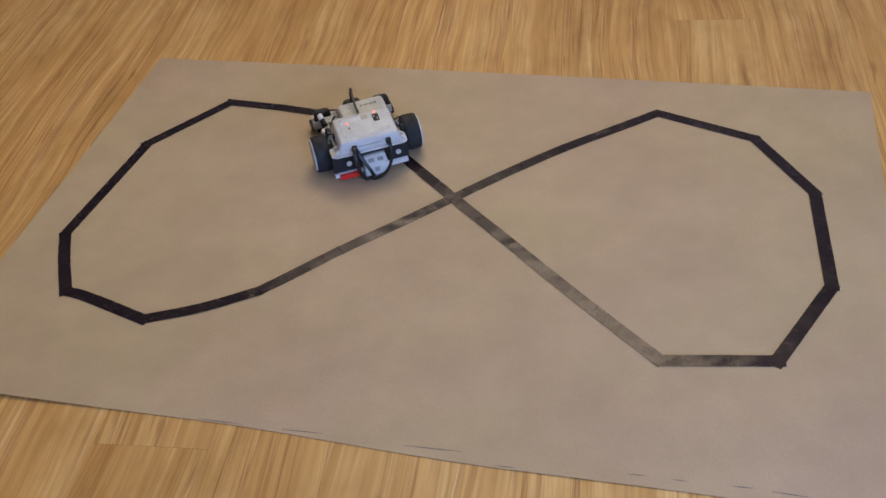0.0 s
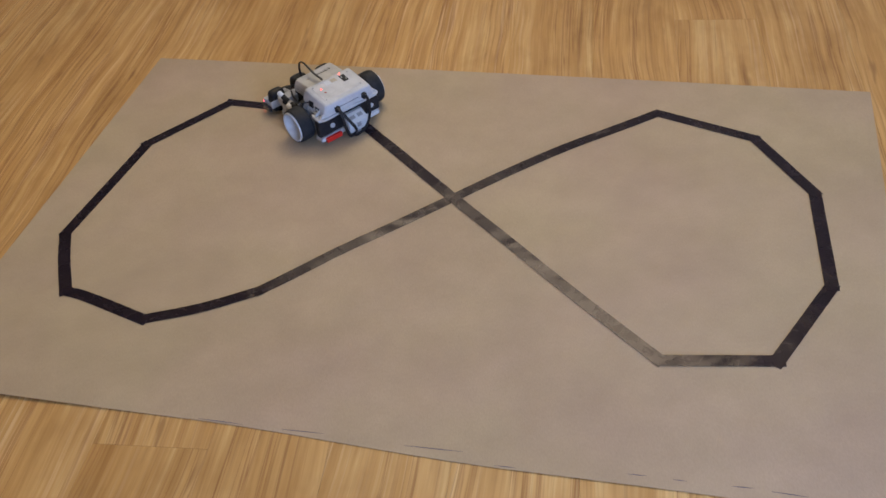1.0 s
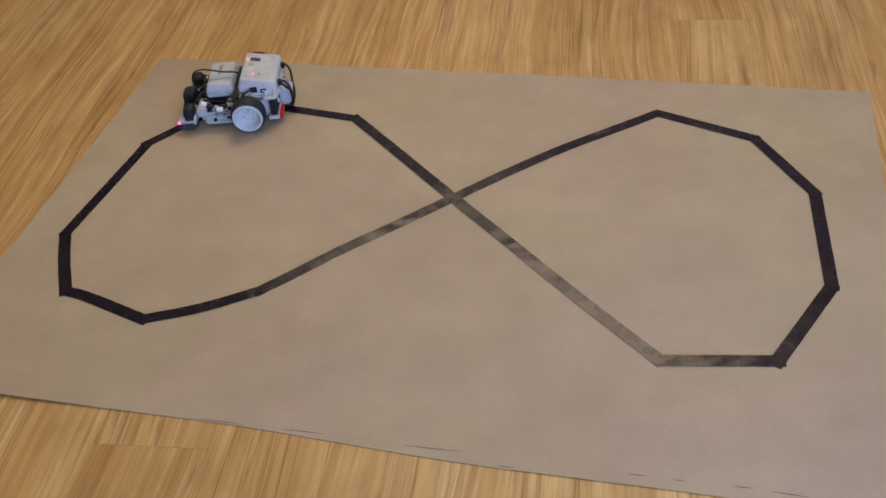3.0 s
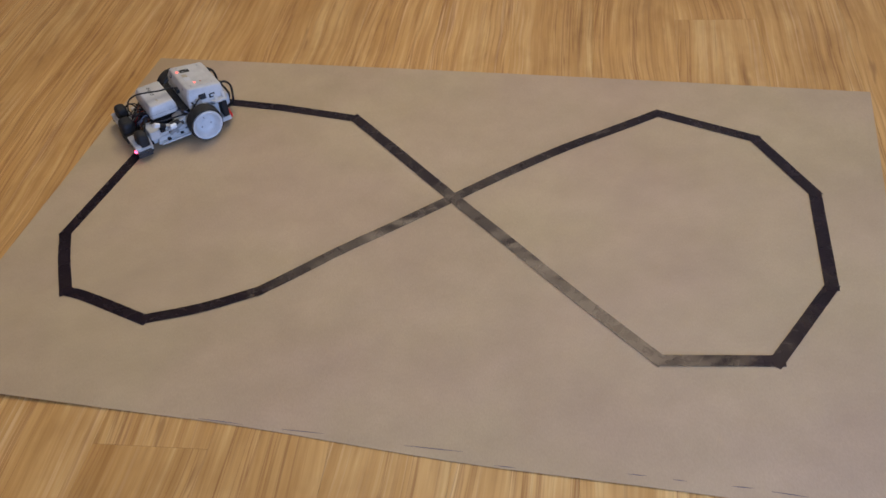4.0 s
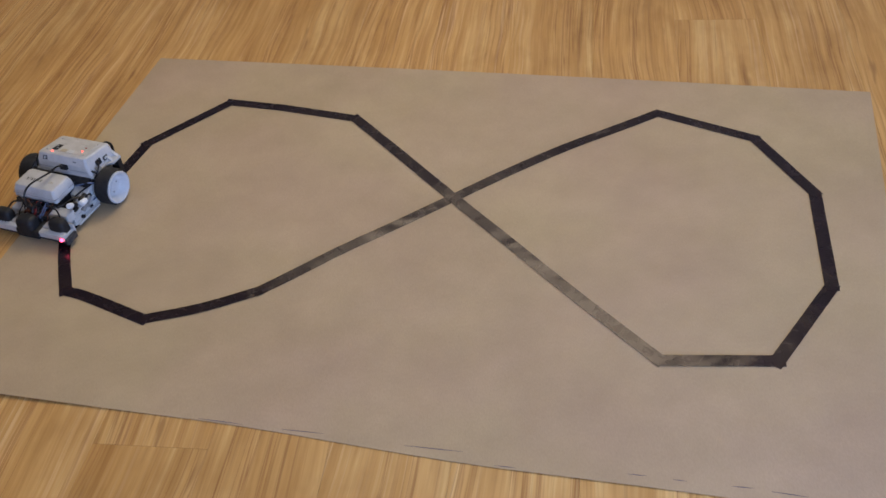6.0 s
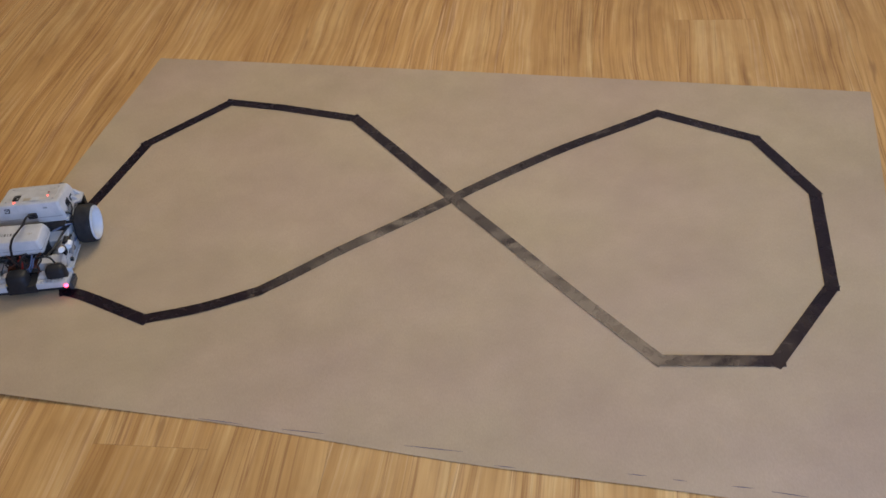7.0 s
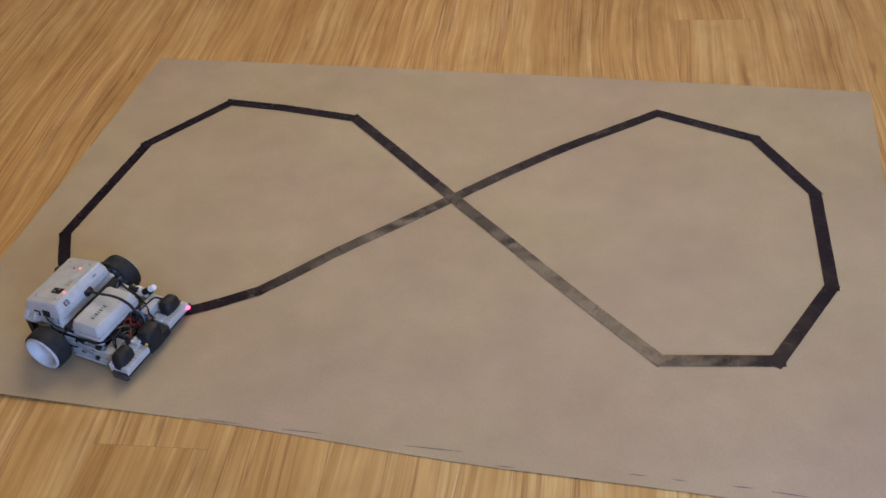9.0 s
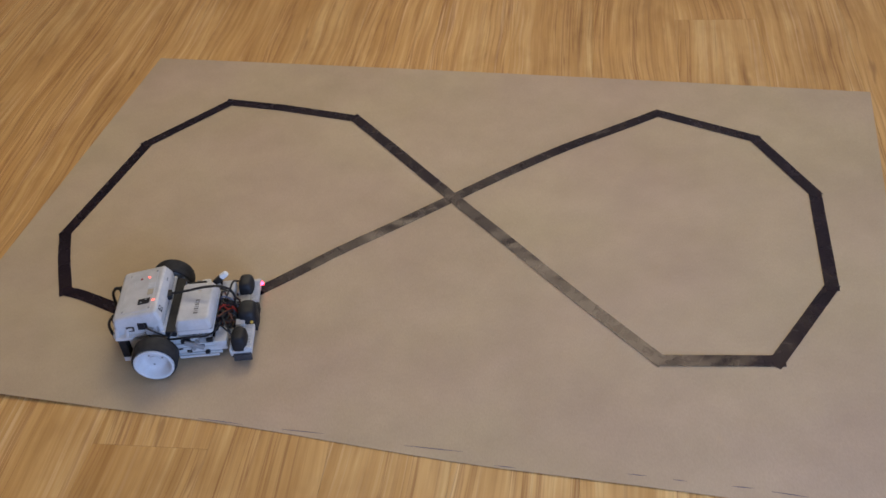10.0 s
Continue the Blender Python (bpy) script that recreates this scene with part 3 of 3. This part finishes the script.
    for k, (mat, y, z) in enumerate(((REDWIRE, -8, 43), (CABLE, -4, 41), (BLUEWIRE, 10, 42), (BLUEWIRE, 14, 40), (CABLE, -14, 42), (CABLE, 2, 44), (CABLE, -20, 40))):
        part("wire", tube([mm(72, y, z - 4), mm(77, y + 2, z + 2 + k % 3), mm(84, y + 6 - 2 * k, z + 1), mm(90, y * 0.6 + 4, z - 5), mm(94, y * 0.5, z - 12)], 1.0 * MM, 6), mat, robot, "", True)
    part("wire", tube([mm(74, -30, 40), mm(80, -38, 44), mm(88, -46, 42), mm(95, -50, 34)], 1.0 * MM, 6), CABLE, robot, "", True)
    for k in range(9):
        y = -34 + k * 7.5
        bend = 5.0 * math.sin(k * 2.1)
        part("wire", tube([mm(70, y, 38), mm(77, y + bend, 43 + (k % 3) * 1.6), mm(85, y * 0.8 - bend, 41 - (k % 2) * 3), mm(92, y * 0.9 + bend, 33), mm(96, y * 0.95, 24)], (0.8 + 0.15 * (k % 3)) * MM, 6),
             (CABLE, CABLE, BROWN, CABLE, REDWIRE)[k % 5], robot, "", True)
    lower(robot, wheels)
    return robot, wheels


def lower(thing, wheels):
    """Brings the body down to its true height over the wheels."""
    for ob in thing.children:
        if ob not in wheels:
            for v in ob.data.vertices:
                v.co.z *= 0.93
            lower(ob, ())


def rail(side):
    bm = bmesh.new()
    y0, y1 = sorted((side * 49, side * 53))
    for z0, z1, out in ((9, 13, 1.5), (13, 20, 0), (20, 23, 1.2), (23, 27, 0), (27, 30, 1.2)):
        a, b = (y0, y1 + out) if side > 0 else (y0 - out, y1)
        add_box(bm, *mm(18, 78 - (z0 - 9) * 0.3, a, b, z0, z1), 0.4 * MM, 1)
    return bm


def ball(centre, radius):
    bm = bmesh.new()
    bmesh.ops.create_uvsphere(bm, u_segments=18, v_segments=10, radius=radius * MM, matrix=Matrix.Translation(mm(*centre)))
    return bm


def rod(a, b, radius):
    a, b = Vector(mm(*a)), Vector(mm(*b))
    r = radius * MM
    bm = lathe([(0.00002, 0), (r * 0.8, 0), (r, r * 0.25), (r, (b - a).length - r * 0.25), (r * 0.8, (b - a).length), (0.00002, (b - a).length)], 16, "Z")
    bmesh.ops.transform(bm, matrix=Matrix.Translation(a) @ (b - a).to_track_quat("Z", "Y").to_matrix().to_4x4(), verts=bm.verts)
    return bm


def lathe_at(profile, centre, axis, flip=1):
    bm = lathe([mm(r, flip * h) for r, h in profile], 20, axis)
    bmesh.ops.translate(bm, verts=bm.verts, vec=Vector(mm(*centre)))
    return bm


ROBOT, WHEELS = build_robot()

# ---- the sheet of brown paper with its taped figure of eight ----
PAPER_TURN = radians(-16.90)
CORNER = Vector((-0.4783, 1.6804))            # far corner of the sheet
ALONG = Vector((math.cos(PAPER_TURN), math.sin(PAPER_TURN)))
DOWN = Vector((math.sin(PAPER_TURN), -math.cos(PAPER_TURN)))
LONG, DEEP = 1.2305, 0.7925


def ease(lo, hi, v):
    t = min(1.0, max(0.0, (v - lo) / (hi - lo)))
    return t * t * (3 - 2 * t)


def swell(x, y):
    """Height of the lightly wavy paper over the floor."""
    p = Vector((x, y)) - CORNER
    a, d = p.dot(ALONG), p.dot(DOWN)
    n = noise.noise(Vector((x * 3.1, y * 3.1, 0.4)))
    d -= 0.010 * ease(0.40, 0.80, a)
    curl = 0.0035 * math.exp(-max(0.0, DEEP - d) / 0.03) * max(0.0, math.sin(a * 7.5 + 0.6)) * math.exp(-a / 0.5)
    return 0.0007 + 0.0006 * (n + 0.6) + curl


def build_paper():
    bm = bmesh.new()
    nx, ny = 108, 72
    grid = []
    for j in range(ny + 1):
        row = []
        for i in range(nx + 1):
            a, d = LONG * i / nx, DEEP * j / ny
            # the hand-cut edges run a little out of true
            far = -0.0035 * math.sin(math.pi * a / LONG) * (1 - d / DEEP)
            near = (0.010 * ease(0.40, 0.80, a) + 0.0008 * math.sin(a * 11)) * (d / DEEP)
            p = CORNER + ALONG * a + DOWN * (d + far + near)
            row.append(bm.verts.new((p.x, p.y, swell(p.x, p.y))))
        grid.append(row)
    for j in range(ny):
        for i in range(nx):
            bm.faces.new((grid[j][i], grid[j + 1][i], grid[j + 1][i + 1], grid[j][i + 1]))
    bmesh.ops.recalc_face_normals(bm, faces=bm.faces)
    if bm.faces[0].normal.z < 0:
        bmesh.ops.reverse_faces(bm, faces=bm.faces)
    bmesh.ops.solidify(bm, geom=list(bm.faces), thickness=0.0004)
    sheet = part("paper_sheet", bm, PAPER, None, "", True)
    return tagged(sheet, "large brown kraft paper sheet with a black tape track", "paper")


def ribbon(line, width, lift, cut_a=0.0, cut_b=0.0, thick=0.00018, taper=False):
    """A strip along a line on the paper. The cuts slant its ends, in metres; a tapered one thins out to its ends."""
    pts = [Vector(p) for p in line]
    dense = []
    for a, b in zip(pts, pts[1:]):
        k = max(2, int((b - a).length / 0.012))
        dense += [a.lerp(b, i / k) for i in range(k)]
    dense.append(pts[-1])
    bm = bmesh.new()
    rows = []
    for i, p in enumerate(dense):
        d = (dense[min(i + 1, len(dense) - 1)] - dense[max(i - 1, 0)]).normalized()
        side = Vector((-d.y, d.x))
        w = width / 2 * (1 + 0.025 * noise.noise(Vector((p.x * 30, p.y * 30, 2.0))))
        if taper:
            w *= 0.25 + 0.75 * math.sin(math.pi * i / (len(dense) - 1))
        cut = cut_a if i == 0 else cut_b if i == len(dense) - 1 else 0.0
        row = []
        for s in (1, -1):
            q = p + side * (w * s) + d * (cut * s)
            z = swell(q.x, q.y) + lift
            row += [(q.x, q.y, z + thick), (q.x, q.y, z)]
        rows.append([bm.verts.new(row[k]) for k in (0, 2, 3, 1)])
    for a, b in zip(rows, rows[1:]):
        for k in range(4):
            bm.faces.new((a[k], a[(k + 1) % 4], b[(k + 1) % 4], b[k]))
    bm.faces.new(rows[0])
    bm.faces.new(list(reversed(rows[-1])))
    return bm


def curve2(points, per=5):
    return [p.to_2d() for p in smooth_line([(x, y, 0) for x, y in points], per)]


def stretch(line, a, b):
    """The same line, drawn out at its ends by a and b metres."""
    p = [Vector(q) for q in line]
    p[0] = p[0] + (p[0] - p[1]).normalized() * a
    p[-1] = p[-1] + (p[-1] - p[-2]).normalized() * b
    return p


SHEET = build_paper()
TW = 0.0179
STRIPS = [
    (stretch([(-0.3322, 1.5014), (-0.4619, 1.4038)], 0.004, 0.010), 2),
    (stretch([(-0.4619, 1.4038), (-0.5539, 1.1905)], 0.006, 0.006), 1),
    (stretch(curve2([(-0.5539, 1.1905), (-0.5435, 1.1315), (-0.5269, 1.0617)]), 0.004, 0.009), 2),
    (stretch(curve2([(-0.5269, 1.0617), (-0.4945, 1.0450), (-0.4085, 0.9877)]), 0.006, 0.009), 1),
    (stretch(curve2([(-0.4085, 0.9877), (-0.3321, 0.9971), (-0.2549, 1.0177)]), 0.004, 0.006), 2),
    (stretch(curve2([(-0.2549, 1.0177), (-0.2042, 1.0469), (-0.1455, 1.0821), (-0.0641, 1.1250), (0.0231, 1.1724), (0.1109, 1.2198), (0.2039, 1.2650), (0.2993, 1.3031), (0.3615, 1.3290)]), 0.006, 0.005), 1),
    (stretch([(0.3615, 1.3290), (0.4877, 1.2344)], 0.005, 0.007), 2),
    (stretch([(0.4877, 1.2344), (0.5301, 1.0917)], 0.005, 0.007), 3),
    (stretch([(0.5301, 1.0917), (0.4870, 0.9064)], 0.004, 0.008), 2),
    (stretch([(0.4870, 0.9064), (0.3811, 0.7936)], 0.006, 0.010), 1),
    (stretch([(0.3811, 0.7936), (0.2445, 0.8151)], 0.009, 0.004), 2),
    (stretch(curve2([(0.2445, 0.8151), (0.1535, 0.9582), (0.0915, 1.0612), (0.0231, 1.1724), (-0.0571, 1.3072), (-0.1205, 1.4118)]), 0.007, 0.006), 3),
    (stretch([(-0.1204, 1.4102), (-0.2429, 1.4667), (-0.3322, 1.5014)], 0.006, 0.010), 1),
]
for line, layer in STRIPS:
    part("tape_strip", ribbon(line, TW, 0.00025 * layer + 0.0002), TAPE, SHEET, "strip of glossy black tape")

# broken pen line near the cut edge; its first stroke paints the edge's shadow
for a, b in (((-0.3143, 0.8055), (-0.2590, 0.7886)), ((-0.2127, 0.7748), (-0.1625, 0.7613)), ((-0.0696, 0.7311), (-0.0024, 0.7127)), ((0.0302, 0.6892), (0.0535, 0.6828)),
             ((0.1727, 0.6586), (0.1929, 0.6531)), ((0.2189, 0.6450), (0.2333, 0.6409)), ((0.2783, 0.6284), (0.3013, 0.6227)), ((0.3175, 0.6164), (0.3528, 0.6047))):
    part("pen_mark", ribbon([a, b], 0.0014, 0.00015, thick=0.00006, taper=True), PEN_AND_SHADE, SHEET, "faint dark line of pen and painted edge shadow")


# ---- the plank floor ----
def build_floor():
    base = room_mesh("floor", [(WEST - THICK, EAST + THICK, SOUTH - THICK, NORTH + THICK, -0.05, -0.0125)], WOOD, "honey-coloured wood laminate floor with streaky grain", "floor")
    width, length, first = 0.1433, 1.22, 0.1310
    gap = 0.0002
    west, east, south, north = WEST - THICK, EAST + THICK, SOUTH - THICK, NORTH + THICK
    sizes = {}

    def plank(x0, x1, y0, y1):
        """One plank, cut off at the walls; planks of one size share a mesh."""
        x0, x1, y0, y1 = max(x0, west), min(x1, east), max(y0, south), min(y1, north)
        if x1 - x0 < 0.01 or y1 - y0 < 0.01:
            return
        key = (round(x1 - x0, 4), round(y1 - y0, 4))
        if key in sizes:
            ob = new("plank", sizes[key])
            ob.parent = base
        else:
            ob = part("plank", box(gap / 2, key[0] - gap / 2, gap / 2, key[1] - gap / 2, -0.012, 0.0, 0.00016, 1), WOOD, base)
            sizes[key] = ob.data
        ob.location = (x0, y0, 0)

    known = {0: 1.672, -5: 0.684}
    rng = random.Random(4)
    for col in range(int((west - first) / width) - 1, int((east - first) / width) + 2):
        joint = known.get(col, 0.95 + rng.uniform(-0.12, 0.10))
        for k in range(-3, 3):
            plank(first + width * col, first + width * (col + 1), joint + length * k, joint + length * (k + 1))


build_floor()


# ---- what moves ----
# seconds, place of the axle's middle on the floor, heading in degrees
DRIVE = [(0.0, -0.1011, 1.2981, 103.0), (0.5, -0.1233, 1.3670, 112.0), (1.0, -0.1502, 1.4109, 126.3), (1.5, -0.1811, 1.4432, 135.5), (2.0, -0.2067, 1.4638, 144.6),
         (2.5, -0.2428, 1.4818, 164.8), (2.7, -0.2585, 1.4841, 168.9), (3.8, -0.3739, 1.4732, 202.8), (4.0, -0.3936, 1.4682, 207.9), (4.5, -0.4402, 1.4377, 221.1),
         (5.0, -0.4843, 1.3936, 231.3), (5.5, -0.5213, 1.3430, 238.6), (5.7, -0.5342, 1.3206, 240.5), (6.8, -0.5765, 1.2001, 263.4), (7.0, -0.5782, 1.1750, 269.1),
         (7.5, -0.5716, 1.1259, 284.7), (8.0, -0.5486, 1.0736, 300.0), (8.5, -0.5155, 1.0231, 311.0), (9.0, -0.4759, 0.9899, 330.6), (9.5, -0.4241, 0.9691, 345.8),
         (10.0, -0.3672, 0.9593, 358.1)]


def motions():
    walk(ROBOT, [(t, pose(x, y, 0.0012, 0, 0, a)) for t, x, y, a in DRIVE])
    # each wheel rolls by its own way over the paper
    for wheel, side in zip(WHEELS, (1, -1)):
        y = WHEEL_Y[side] * MM
        turn, rows, last = 0.0, [], None
        for (t0, x0, y0, a0), (t1, x1, y1, a1) in zip(DRIVE, DRIVE[1:]):
            way = math.hypot(x1 - x0, y1 - y0) - radians(a1 - a0) * y
            steps = max(1, round((t1 - t0) / 0.1))
            for k in range(steps):
                rows.append((t0 + (t1 - t0) * k / steps, pose(0, y, 0.028, 0, math.degrees(turn + way / 0.028 * k / steps), 0)))
            turn += way / 0.028
        rows.append((10.0, pose(0, y, 0.028, 0, math.degrees(turn), 0)))
        walk(wheel, rows)


motions()
